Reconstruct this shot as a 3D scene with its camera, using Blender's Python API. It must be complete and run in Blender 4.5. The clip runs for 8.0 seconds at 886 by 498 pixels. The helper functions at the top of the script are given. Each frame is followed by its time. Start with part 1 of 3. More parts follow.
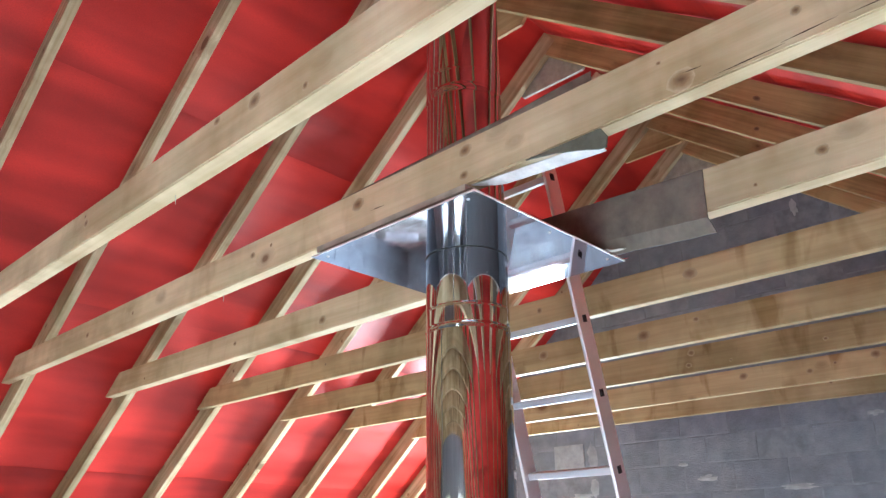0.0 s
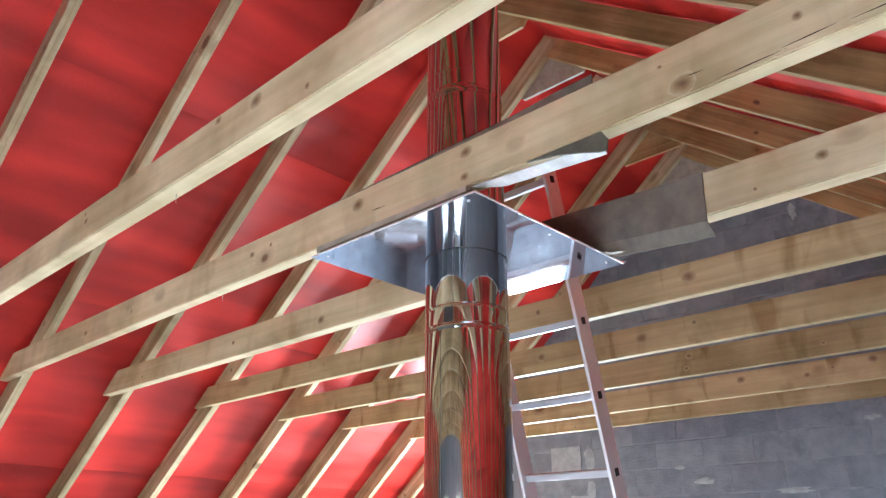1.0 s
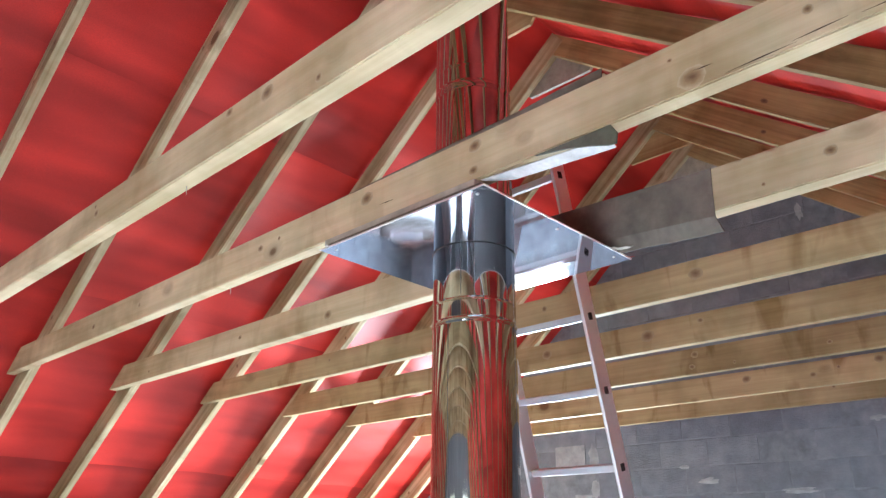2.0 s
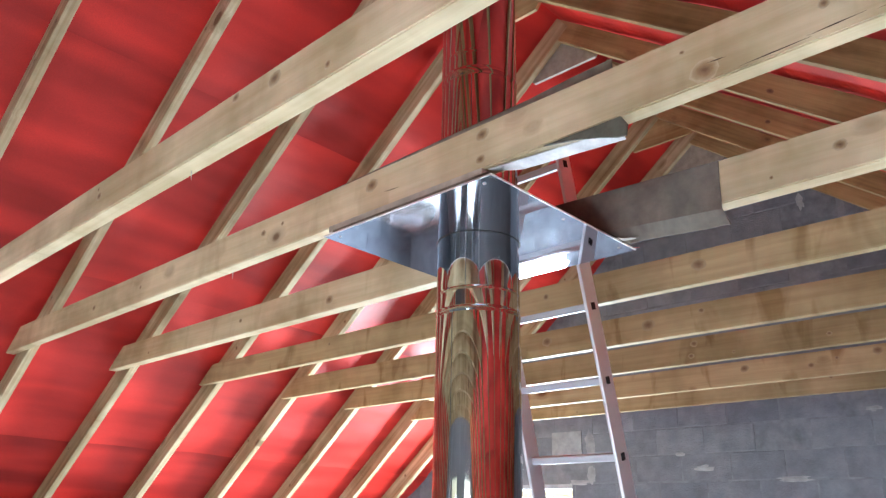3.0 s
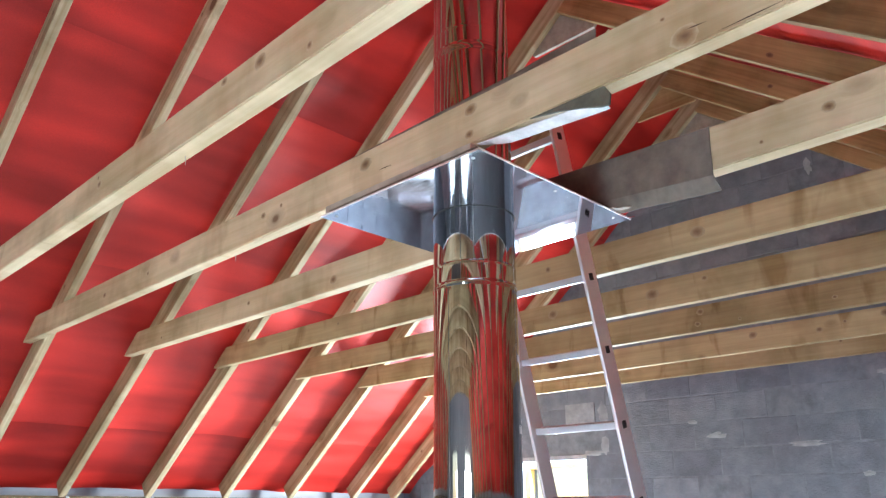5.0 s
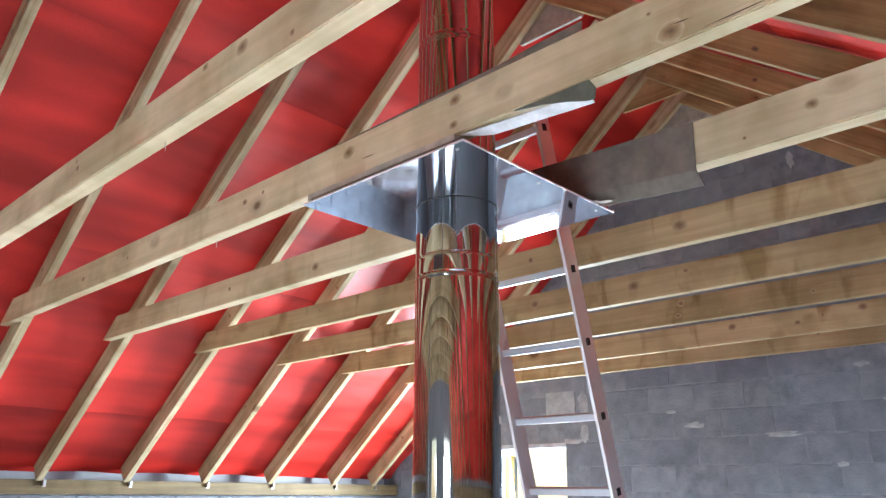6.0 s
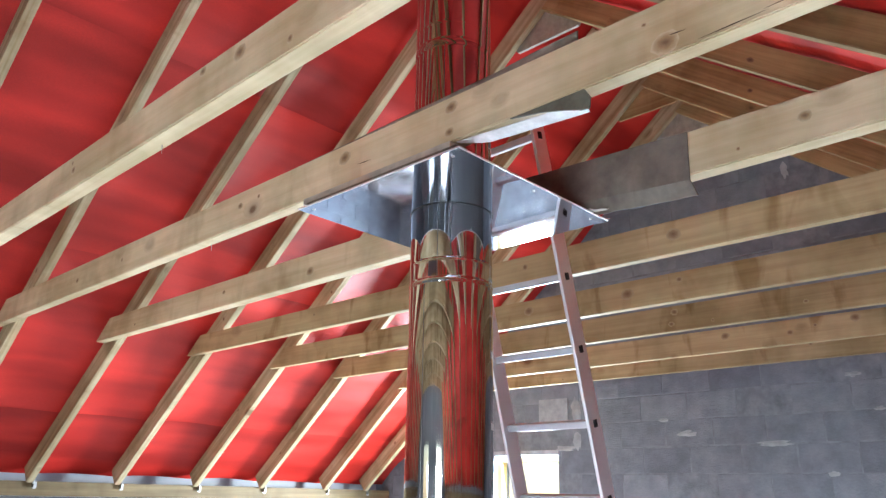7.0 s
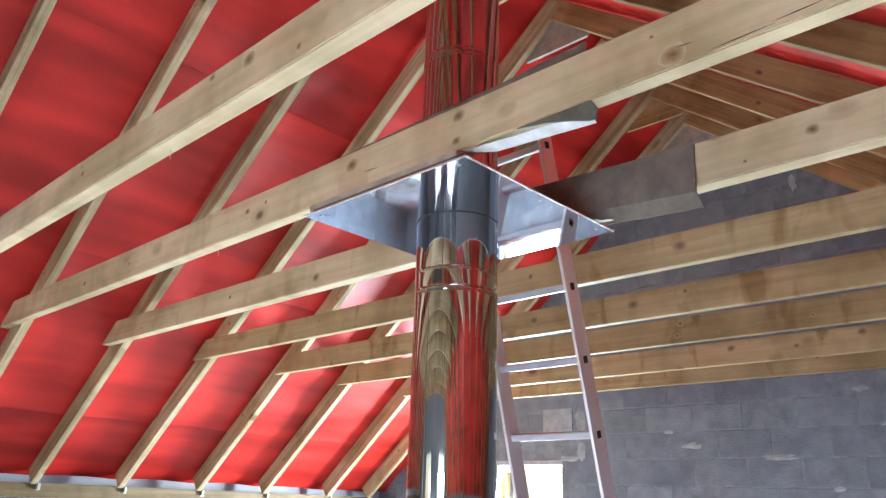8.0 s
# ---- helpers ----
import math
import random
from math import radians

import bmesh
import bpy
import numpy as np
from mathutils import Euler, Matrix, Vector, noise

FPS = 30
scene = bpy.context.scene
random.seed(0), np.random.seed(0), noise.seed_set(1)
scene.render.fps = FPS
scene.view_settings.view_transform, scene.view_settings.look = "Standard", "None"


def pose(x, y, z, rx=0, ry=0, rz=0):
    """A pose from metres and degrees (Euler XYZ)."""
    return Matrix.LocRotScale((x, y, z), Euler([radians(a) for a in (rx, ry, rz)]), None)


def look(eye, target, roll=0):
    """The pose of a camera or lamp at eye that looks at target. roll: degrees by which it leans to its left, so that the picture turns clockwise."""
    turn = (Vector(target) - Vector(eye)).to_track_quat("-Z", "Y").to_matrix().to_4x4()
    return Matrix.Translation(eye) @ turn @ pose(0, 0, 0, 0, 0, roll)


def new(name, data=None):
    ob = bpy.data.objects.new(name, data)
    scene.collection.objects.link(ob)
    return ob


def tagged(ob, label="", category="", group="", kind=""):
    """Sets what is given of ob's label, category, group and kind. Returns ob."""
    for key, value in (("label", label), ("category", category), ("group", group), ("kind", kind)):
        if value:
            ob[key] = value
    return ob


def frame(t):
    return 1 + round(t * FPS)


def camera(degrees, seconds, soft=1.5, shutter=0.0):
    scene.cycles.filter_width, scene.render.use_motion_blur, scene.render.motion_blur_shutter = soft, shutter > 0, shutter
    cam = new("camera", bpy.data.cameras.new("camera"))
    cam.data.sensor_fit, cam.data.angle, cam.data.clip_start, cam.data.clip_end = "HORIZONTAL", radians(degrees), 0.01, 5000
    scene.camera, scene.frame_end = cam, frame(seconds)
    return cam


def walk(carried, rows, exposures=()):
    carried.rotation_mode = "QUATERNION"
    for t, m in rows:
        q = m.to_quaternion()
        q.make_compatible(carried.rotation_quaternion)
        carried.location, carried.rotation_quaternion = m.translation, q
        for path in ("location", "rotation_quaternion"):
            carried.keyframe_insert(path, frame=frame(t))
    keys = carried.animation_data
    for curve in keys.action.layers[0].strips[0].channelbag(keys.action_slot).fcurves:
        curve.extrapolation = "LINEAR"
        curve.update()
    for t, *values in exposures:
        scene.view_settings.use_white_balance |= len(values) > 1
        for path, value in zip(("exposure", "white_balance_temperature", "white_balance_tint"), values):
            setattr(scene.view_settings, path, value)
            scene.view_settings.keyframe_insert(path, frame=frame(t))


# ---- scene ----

# ---- camera and its path ----
cam = camera(61.0, 8.0, soft=1.35)
walk(cam, [
    (0, pose(-0.041, -0.002, 1.605, 111.72, -0.02, 44.32)),
    (0.5, pose(-0.036, -0.004, 1.607, 112.39, 0.14, 44.28)),
    (1, pose(-0.042, -0.008, 1.605, 111.78, -0.44, 44.01)),
    (1.5, pose(-0.049, -0.013, 1.606, 111.67, -0.89, 43.85)),
    (1.7, pose(-0.048, -0.011, 1.594, 111.84, -0.87, 44.15)),
    (2.8, pose(-0.067, -0.041, 1.572, 111.65, -1.47, 43.96)),
    (3, pose(-0.069, -0.034, 1.600, 110.52, -1.63, 43.68)),
    (3.5, pose(-0.063, -0.039, 1.593, 111.14, -0.65, 44.13)),
    (4, pose(-0.016, -0.036, 1.607, 110.36, 0.39, 45.51)),
    (4.5, pose(-0.001, -0.016, 1.602, 110.45, 0.68, 45.69)),
    (4.7, pose(-0.004, -0.009, 1.581, 109.93, 0.24, 45.71)),
    (5.8, pose(-0.007, 0.006, 1.604, 106.82, -0.51, 44.48)),
    (6, pose(-0.004, 0.005, 1.603, 107.75, -0.64, 44.01)),
    (6.5, pose(0.000, -0.000, 1.600, 107.72, -1.05, 43.61)),
    (7, pose(0.004, -0.000, 1.603, 108.17, -1.20, 43.45)),
    (7.5, pose(0.007, -0.005, 1.600, 108.41, -1.84, 43.25)),
    (8, pose(0.010, 0.000, 1.604, 108.75, -2.12, 43.69)),
], exposures=[(0.0, 0.34), (4.5, 0.36), (6.0, 0.26), (8.0, 0.28)])

# ---- daylight ----
world = bpy.data.worlds.new("daylight")
scene.world = world
world.use_nodes = True
wn = world.node_tree.nodes
sky = wn.new("ShaderNodeTexSky")
sky.sky_type, sky.sun_disc = "NISHITA", False
sky.dust_density, sky.air_density = 0.3, 1.0
sky.sun_elevation, sky.sun_rotation = radians(40), radians(150)
world.node_tree.links.new(sky.outputs[0], wn["Background"].inputs[0])
wn["Background"].inputs[1].default_value = 0.15


def window_light(name, eye, target, w, h, watts, colour=(0.71, 0.87, 1.0), spread=180):
    """Sky light that enters by an opening of the walls."""
    data = bpy.data.lights.new(name, "AREA")
    data.shape, data.size, data.size_y, data.energy, data.color = "RECTANGLE", w, h, watts, colour
    data.spread = radians(spread)
    ob = new(name, data)
    ob.matrix_world = look(eye, target)
    return ob


window_light("gable_window_light", (-4.565, 6.10, 1.37), (-4.565, 0.0, 0.4), 0.77, 1.24, 520)
window_light("rear_window_light", (-3.45, -4.0, 1.04), (-3.45, -0.4, -1.12), 1.48, 1.88, 120, spread=68)
window_light("rear_window_light", (0.0, -4.0, 1.04), (-0.5, -0.4, -1.12), 1.48, 1.88, 470, spread=75)

# ---- plan ----
FLOOR_TO_JOIST = 2.6
TAN, TAN_E = 0.824, 0.769         # west and east slope
PITCH, PITCH_E = math.atan(TAN), math.atan(TAN_E)
RIDGE_X, RIDGE_Z = -2.58, 4.80    # underside of the rafters at the ridge
EAVE_X = -6.42
RIGHT_WALL_X = 1.58
GABLE_Y = 5.95
BACK_Y = -3.50
RAFTER_DEPTH, RAFTER_T = 0.145, 0.052
JOIST_H = (0.138, 0.153, 0.148, 0.143, 0.150, 0.155, 0.155, 0.155)
JOIST_T = (0.062, 0.055, 0.064, 0.05, 0.05, 0.05, 0.05, 0.05)
JOIST_Y = (0.924, 1.523, 2.163, 2.880, 3.550, 4.240, 4.950, 5.545)     # far faces
JOIST_Z = (2.600, 2.600, 2.579, 2.592, 2.570, 2.577, 2.558, 2.557)     # undersides
RAFTER_Y = (0.845, 1.524, 2.164, 2.846, 3.555, 4.242, 5.005, 5.550)    # near faces at the eave
RAFTER_TOP = (0.845, 1.535, 2.280, 2.963, 3.610, 4.260, 4.965, 5.550)  # and at the ridge
EAST_SHIFT = {2.963: -0.085}       # one rafter of the east slope stands off its partner
REAR_Y = (-3.20, -2.50, -1.80, -1.10, -0.45, 0.10)
PLATE_Z = 2.540


# ---- materials ----
def material(name):
    m = bpy.data.materials.new(name)
    m.use_nodes = True
    t = m.node_tree
    return m, t.nodes, t.links, t.nodes["Principled BSDF"]


def node(nodes, kind, **values):
    n = nodes.new(kind)
    for key, value in values.items():
        n.inputs[key].default_value = value
    return n


def ramp(nodes, stops):
    r = nodes.new("ShaderNodeValToRGB")
    el = r.color_ramp.elements
    while len(el) < len(stops):
        el.new(0.5)
    for e, (p, c) in zip(el, stops):
        e.position, e.color = p, (*c, 1)
    return r


def coords(nodes, links, scale, shift=0.0):
    """Object coordinates, shifted by a chance amount for each object."""
    tc = nodes.new("ShaderNodeTexCoord")
    info = nodes.new("ShaderNodeObjectInfo")
    mul = nodes.new("ShaderNodeVectorMath")
    mul.operation = "MULTIPLY_ADD"
    comb = nodes.new("ShaderNodeCombineXYZ")
    for i in range(3):
        links.new(info.outputs["Random"], comb.inputs[i])
    links.new(comb.outputs[0], mul.inputs[0])
    mul.inputs[1].default_value = (37.0 * shift, 11.0 * shift, 5.0 * shift)
    links.new(tc.outputs["Object"], mul.inputs[2])
    mp = nodes.new("ShaderNodeMapping")
    mp.inputs["Scale"].default_value = scale
    links.new(mul.outputs[0], mp.inputs[0])
    return mp.outputs[0], info.outputs["Random"]


def mix(nodes, links, kind, fac, a, b):
    n = nodes.new("ShaderNodeMix")
    n.data_type, n.blend_type = "RGBA", kind
    for socket, value in ((n.inputs[0], fac), (n.inputs[6], a), (n.inputs[7], b)):
        if isinstance(value, (int, float)):
            socket.default_value = value
        elif isinstance(value, tuple):
            socket.default_value = (*value, 1)
        else:
            links.new(value, socket)
    return n.outputs[2]


def bump(nodes, links, bsdf, height, strength, distance):
    b = nodes.new("ShaderNodeBump")
    b.inputs["Strength"].default_value, b.inputs["Distance"].default_value = strength, distance
    links.new(height, b.inputs["Height"])
    links.new(b.outputs[0], bsdf.inputs["Normal"])


def wood(name, light, dark, knot, gloss=0.62, smudged=0.3):
    """Sawn pine: long grain, knots with bent grain, and soft stains. Length along local x."""
    m, n, l, b = material(name)
    v, rnd = coords(n, l, (1, 1, 1), 1.0)
    kmap = node(n, "ShaderNodeMapping", Scale=(3.4, 0.8, 5.0))
    l.new(v, kmap.inputs[0])
    vor = node(n, "ShaderNodeTexVoronoi", Scale=1.0, Randomness=1.0)
    l.new(kmap.outputs[0], vor.inputs["Vector"])
    odd = n.new("ShaderNodeSeparateColor")
    l.new(vor.outputs["Color"], odd.inputs[0])
    size = n.new("ShaderNodeMath")
    size.operation = "MULTIPLY_ADD"
    l.new(odd.outputs[0], size.inputs[0])
    size.inputs[1].default_value = 0.45
    l.new(vor.outputs["Distance"], size.inputs[2])
    kr = ramp(n, [(0.0, (1, 1, 1)), (0.16, (0.95, 0.95, 0.95)), (0.215, (0.40, 0.40, 0.40)), (0.36, (0, 0, 0))])
    l.new(size.outputs[0], kr.inputs[0])
    gmap = node(n, "ShaderNodeMapping", Scale=(0.9, 22.0, 22.0))
    l.new(v, gmap.inputs[0])
    bend = n.new("ShaderNodeVectorMath")
    bend.operation = "MULTIPLY_ADD"
    l.new(kr.outputs[0], bend.inputs[0])
    bend.inputs[1].default_value = (0.2, 1.6, 1.6)
    l.new(gmap.outputs[0], bend.inputs[2])
    grain = node(n, "ShaderNodeTexNoise", Scale=1.3, Detail=7.0, Roughness=0.6)
    l.new(bend.outputs[0], grain.inputs["Vector"])
    gr = ramp(n, [(0.30, dark), (0.62, light)])
    l.new(grain.outputs["Fac"], gr.inputs[0])
    stain = node(n, "ShaderNodeTexNoise", Scale=2.2, Detail=4.0, Roughness=0.55)
    l.new(v, stain.inputs["Vector"])
    sr = ramp(n, [(0.36, (0.60, 0.54, 0.42)), (0.58, (1.08, 1.05, 1.0))])
    l.new(stain.outputs["Fac"], sr.inputs[0])
    col = mix(n, l, "MULTIPLY", 0.75, gr.outputs[0], sr.outputs[0])
    # short brown smudges across the board, round the whorls of branches
    smap = node(n, "ShaderNodeMapping", Scale=(4.6, 1.0, 1.5))
    l.new(v, smap.inputs[0])
    smudge = node(n, "ShaderNodeTexNoise", Scale=1.6, Detail=3.0, Roughness=0.5, Distortion=0.6)
    l.new(smap.outputs[0], smudge.inputs["Vector"])
    mr = ramp(n, [(0.57, (1, 1, 1)), (0.71, (0.56, 0.46, 0.32))])
    l.new(smudge.outputs["Fac"], mr.inputs[0])
    col = mix(n, l, "MULTIPLY", smudged, col, mr.outputs[0])
    tone = ramp(n, [(0.0, (0.80, 0.76, 0.70)), (1.0, (1.08, 1.06, 1.04))])
    l.new(rnd, tone.inputs[0])
    col = mix(n, l, "MULTIPLY", 0.8, col, tone.outputs[0])
    col = mix(n, l, "MIX", kr.outputs[0], col, knot)
    l.new(col, b.inputs["Base Color"])
    b.inputs["Roughness"].default_value = gloss
    b.inputs["Specular IOR Level"].default_value = 0.3
    fine = node(n, "ShaderNodeTexNoise", Scale=6.0, Detail=8.0, Roughness=0.7)
    l.new(gmap.outputs[0], fine.inputs["Vector"])
    bump(n, l, b, fine.outputs["Fac"], 0.22, 0.004)
    return m


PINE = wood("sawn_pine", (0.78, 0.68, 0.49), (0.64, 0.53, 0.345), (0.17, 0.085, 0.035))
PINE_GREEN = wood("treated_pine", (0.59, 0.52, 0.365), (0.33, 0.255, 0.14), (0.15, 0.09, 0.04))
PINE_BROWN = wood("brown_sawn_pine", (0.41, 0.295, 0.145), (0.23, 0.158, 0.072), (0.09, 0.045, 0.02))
# darker copy of the sawn pine: the dimmer faces' shade is in its colour
PINE_SHADED = wood("shaded_pine", (0.475, 0.375, 0.22), (0.355, 0.265, 0.145), (0.15, 0.075, 0.03), smudged=0.85)
PINE_OLD = wood("weathered_pine", (0.25, 0.195, 0.11), (0.15, 0.11, 0.06), (0.10, 0.055, 0.025))
PINE_RAW = wood("planed_gusset_wood", (0.60, 0.42, 0.24), (0.42, 0.26, 0.13), (0.16, 0.07, 0.03))


def membrane():
    m, n, l, b = material("red_roofing_membrane")
    v, rnd = coords(n, l, (1, 1, 1), 0.3)
    mp = node(n, "ShaderNodeMapping", Scale=(2.4, 0.45, 1.0))
    l.new(v, mp.inputs[0])
    # uneven bands: batten shade and daylight glowing through, painted into the red
    shade_band = node(n, "ShaderNodeTexNoise", Scale=1.6, Detail=1.8, Roughness=0.45)
    l.new(mp.outputs[0], shade_band.inputs["Vector"])
    r = ramp(n, [(0.33, (0.33, 0.011, 0.007)), (0.66, (0.72, 0.037, 0.027))])
    l.new(shade_band.outputs["Fac"], r.inputs[0])
    weave = node(n, "ShaderNodeTexNoise", Scale=160.0, Detail=3.0)
    l.new(v, weave.inputs["Vector"])
    wr = ramp(n, [(0.3, (0.9, 0.9, 0.9)), (0.7, (1.05, 1.05, 1.05))])
    l.new(weave.outputs["Fac"], wr.inputs[0])
    col = mix(n, l, "MULTIPLY", 1.0, r.outputs[0], wr.outputs[0])
    l.new(col, b.inputs["Base Color"])
    b.inputs["Roughness"].default_value = 0.5
    b.inputs["Specular IOR Level"].default_value = 0.36
    crease = node(n, "ShaderNodeTexNoise", Scale=3.0, Detail=2.0, Roughness=0.5)
    l.new(mp.outputs[0], crease.inputs["Vector"])
    bump(n, l, b, crease.outputs["Fac"], 0.3, 0.02)
    glow = n.new("ShaderNodeBsdfTranslucent")
    l.new(col, glow.inputs[0])
    mixer = n.new("ShaderNodeMixShader")
    mixer.inputs[0].default_value = 0.13
    l.new(b.outputs[0], mixer.inputs[1])
    l.new(glow.outputs[0], mixer.inputs[2])
    l.new(mixer.outputs[0], n["Material Output"].inputs[0])
    return m


MEMBRANE = membrane()


def metal(name, colour, rough, scratch, dents=0.0, stretch=(4, 4, 4), metallic=1.0):
    m, n, l, b = material(name)
    v, rnd = coords(n, l, (1, 1, 1), 0.5)
    b.inputs["Metallic"].default_value = metallic
    b.inputs["Base Color"].default_value = (*colour, 1)
    mp = node(n, "ShaderNodeMapping", Scale=stretch)
    l.new(v, mp.inputs[0])
    sm = node(n, "ShaderNodeTexNoise", Scale=3.0, Detail=6.0, Roughness=0.65)
    l.new(mp.outputs[0], sm.inputs["Vector"])
    r = ramp(n, [(0.35, (rough,) * 3), (0.75, (rough + scratch,) * 3)])
    l.new(sm.outputs["Fac"], r.inputs[0])
    l.new(r.outputs[0], b.inputs["Roughness"])
    if dents:
        dn = node(n, "ShaderNodeTexNoise", Scale=2.5, Detail=1.0)
        l.new(v, dn.inputs["Vector"])
        bump(n, l, b, dn.outputs["Fac"], dents, 0.02)
    return m


STEEL = metal("polished_stainless_steel", (0.53, 0.525, 0.525), 0.02, 0.05, 0.05, (3, 3, 1))
STEEL_DARK = metal("dull_weld_steel", (0.22, 0.21, 0.21), 0.3, 0.2)
PLATE_STEEL = metal("scratched_stainless_sheet", (0.58, 0.62, 0.70), 0.02, 0.08, 0.0, (7, 16, 2))
ALU = metal("ladder_aluminium", (0.90, 0.89, 0.91), 0.36, 0.18, 0.0, (2, 2, 20), 0.75)
ALU_RUNG = metal("ribbed_rung_aluminium", (0.62, 0.62, 0.66), 0.38, 0.2, 0.0, (20, 2, 2), 0.85)
ZINC = metal("galvanised_bracket", (0.50, 0.50, 0.50), 0.40, 0.2)


def plain(name, colour, rough, spread=0.25, scale=6.0, relief=0.0, depth=0.01, metallic=0.0):
    """A dull surface with clouds of tone at two scales."""
    m, n, l, b = material(name)
    v, rnd = coords(n, l, (1, 1, 1), 1.0)
    big = node(n, "ShaderNodeTexNoise", Scale=scale, Detail=6.0, Roughness=0.6)
    l.new(v, big.inputs["Vector"])
    lo, hi = tuple(c * (1 - spread) for c in colour), tuple(min(1, c * (1 + spread)) for c in colour)
    r = ramp(n, [(0.32, lo), (0.68, hi)])
    l.new(big.outputs["Fac"], r.inputs[0])
    tone = ramp(n, [(0.0, (0.82, 0.82, 0.83)), (1.0, (1.12, 1.12, 1.10))])
    l.new(rnd, tone.inputs[0])
    l.new(mix(n, l, "MULTIPLY", 1.0, r.outputs[0], tone.outputs[0]), b.inputs["Base Color"])
    b.inputs["Roughness"].default_value, b.inputs["Metallic"].default_value = rough, metallic
    b.inputs["Specular IOR Level"].default_value = 0.25
    if relief:
        fine = node(n, "ShaderNodeTexNoise", Scale=scale * 9, Detail=8.0, Roughness=0.75)
        l.new(v, fine.inputs["Vector"])
        bump(n, l, b, fine.outputs["Fac"], relief, depth)
    return m


BLOCK = plain("grey_concrete_block", (0.222, 0.243, 0.283), 0.9, 0.18, 7.0, 0.8, 0.012)
MORTAR = plain("block_mortar", (0.225, 0.245, 0.28), 0.95, 0.25, 9.0, 0.6, 0.01)
SMEAR = plain("pale_mortar_smear", (0.40, 0.42, 0.455), 0.95, 0.2, 12.0, 0.7, 0.008)
SCREED = plain("cement_floor", (0.60, 0.61, 0.63), 0.85, 0.25, 1.5, 0.12, 0.004)
PLASTER = plain("bare_wall", (0.20, 0.205, 0.215), 0.9, 0.15, 2.0, 0.4, 0.006)
MINERAL = plain("brown_mineral_board", (0.205, 0.172, 0.138), 0.5, 0.25, 14.0, 0.3, 0.003)
GREY_STRIP = plain("pale_grey_board", (0.46, 0.41, 0.35), 0.75, 0.2, 16.0, 0.4, 0.003)
LIP = plain("dark_olive_board", (0.11, 0.105, 0.08), 0.7, 0.25, 20.0, 0.3, 0.003)
HEM = metal("cut_sheet_edge", (0.92, 0.91, 0.91), 0.45, 0.2, metallic=0.7)
FOIL = plain("pale_board_face", (0.80, 0.80, 0.80), 0.45, 0.2, 18.0, 0.5, 0.004)
RUBBER = plain("black_plug", (0.03, 0.03, 0.032), 0.6, 0.2, 20.0)
SEAL = plain("dark_joint_seal", (0.03, 0.03, 0.03), 0.5, 0.2, 20.0)
FRAME_PAINT = plain("raw_window_frame", (0.72, 0.50, 0.20), 0.6, 0.15, 8.0, 0.2, 0.003)
PAPER = plain("paper_label", (0.55, 0.54, 0.58), 0.7, 0.05, 10.0)
INK = plain("printed_ink", (0.07, 0.07, 0.08), 0.7, 0.1, 10.0)


def knot_material(name, heart, ring, edge, rim):
    """Dark heart, brown ring, and a rim that runs out into the wood's own tone."""
    m, n, l, b = material(name)
    v, rnd = coords(n, l, (1, 1, 1), 0.0)
    wob = node(n, "ShaderNodeTexNoise", Scale=2.2, Detail=4.0)
    l.new(v, wob.inputs["Vector"])
    flat = node(n, "ShaderNodeMapping", Scale=(1.0, 0.0, 1.0))
    l.new(v, flat.inputs[0])
    ln = n.new("ShaderNodeVectorMath")
    ln.operation = "LENGTH"
    l.new(flat.outputs[0], ln.inputs[0])
    add = n.new("ShaderNodeMath")
    add.operation = "MULTIPLY_ADD"
    l.new(wob.outputs["Fac"], add.inputs[0])
    add.inputs[1].default_value = 0.5
    l.new(ln.outputs["Value"], add.inputs[2])
    r = ramp(n, [(0.30, heart), (0.62, ring), (0.90, edge), (1.0, rim)])
    scale = n.new("ShaderNodeMath")
    scale.operation = "MULTIPLY"
    scale.inputs[1].default_value = 0.85
    l.new(add.outputs[0], scale.inputs[0])
    l.new(scale.outputs[0], r.inputs[0])
    l.new(r.outputs[0], b.inputs["Base Color"])
    b.inputs["Roughness"].default_value = 0.6
    return m


KNOT = knot_material("knot_wood", (0.17, 0.095, 0.042), (0.25, 0.16, 0.08), (0.35, 0.26, 0.145), (0.385, 0.295, 0.17))
KNOT_PALE = knot_material("pale_knot_wood", (0.16, 0.085, 0.036), (0.30, 0.19, 0.09), (0.43, 0.325, 0.19), (0.51, 0.41, 0.26))
KNOT_DARK = knot_material("dark_knot_wood", (0.08, 0.045, 0.02), (0.13, 0.075, 0.035), (0.22, 0.14, 0.07), (0.28, 0.185, 0.095))
CRACK = plain("dark_wood_crack", (0.06, 0.035, 0.02), 0.9, 0.2, 40.0)
EAVE_WHITE = plain("white_eave_board", (0.48, 0.48, 0.50), 0.7, 0.08, 3.0, 0.2, 0.003)
SACK_PAPER = plain("sack_paper", (0.20, 0.18, 0.17), 0.8, 0.25, 5.0, 0.5, 0.01)


# ---- mesh helpers ----
def mesh_of(name, bm, mat, smooth=False):
    bmesh.ops.recalc_face_normals(bm, faces=bm.faces)
    data = bpy.data.meshes.new(name)
    bm.to_mesh(data)
    bm.free()
    data.materials.append(mat)
    if smooth:
        for p in data.polygons:
            p.use_smooth = True
    return data


def thing(name, bm, mat, label, category, group="", kind="", at=None, smooth=False):
    ob = new(name, mesh_of(name, bm, mat, smooth))
    if at is not None:
        ob.matrix_world = at
    return tagged(ob, label, category, group, kind)


def base(name, label, category, group="", kind="", at=None):
    ob = new(name)
    ob.empty_display_size = 0.1
    if at is not None:
        ob.matrix_world = at
    return tagged(ob, label, category, group, kind)


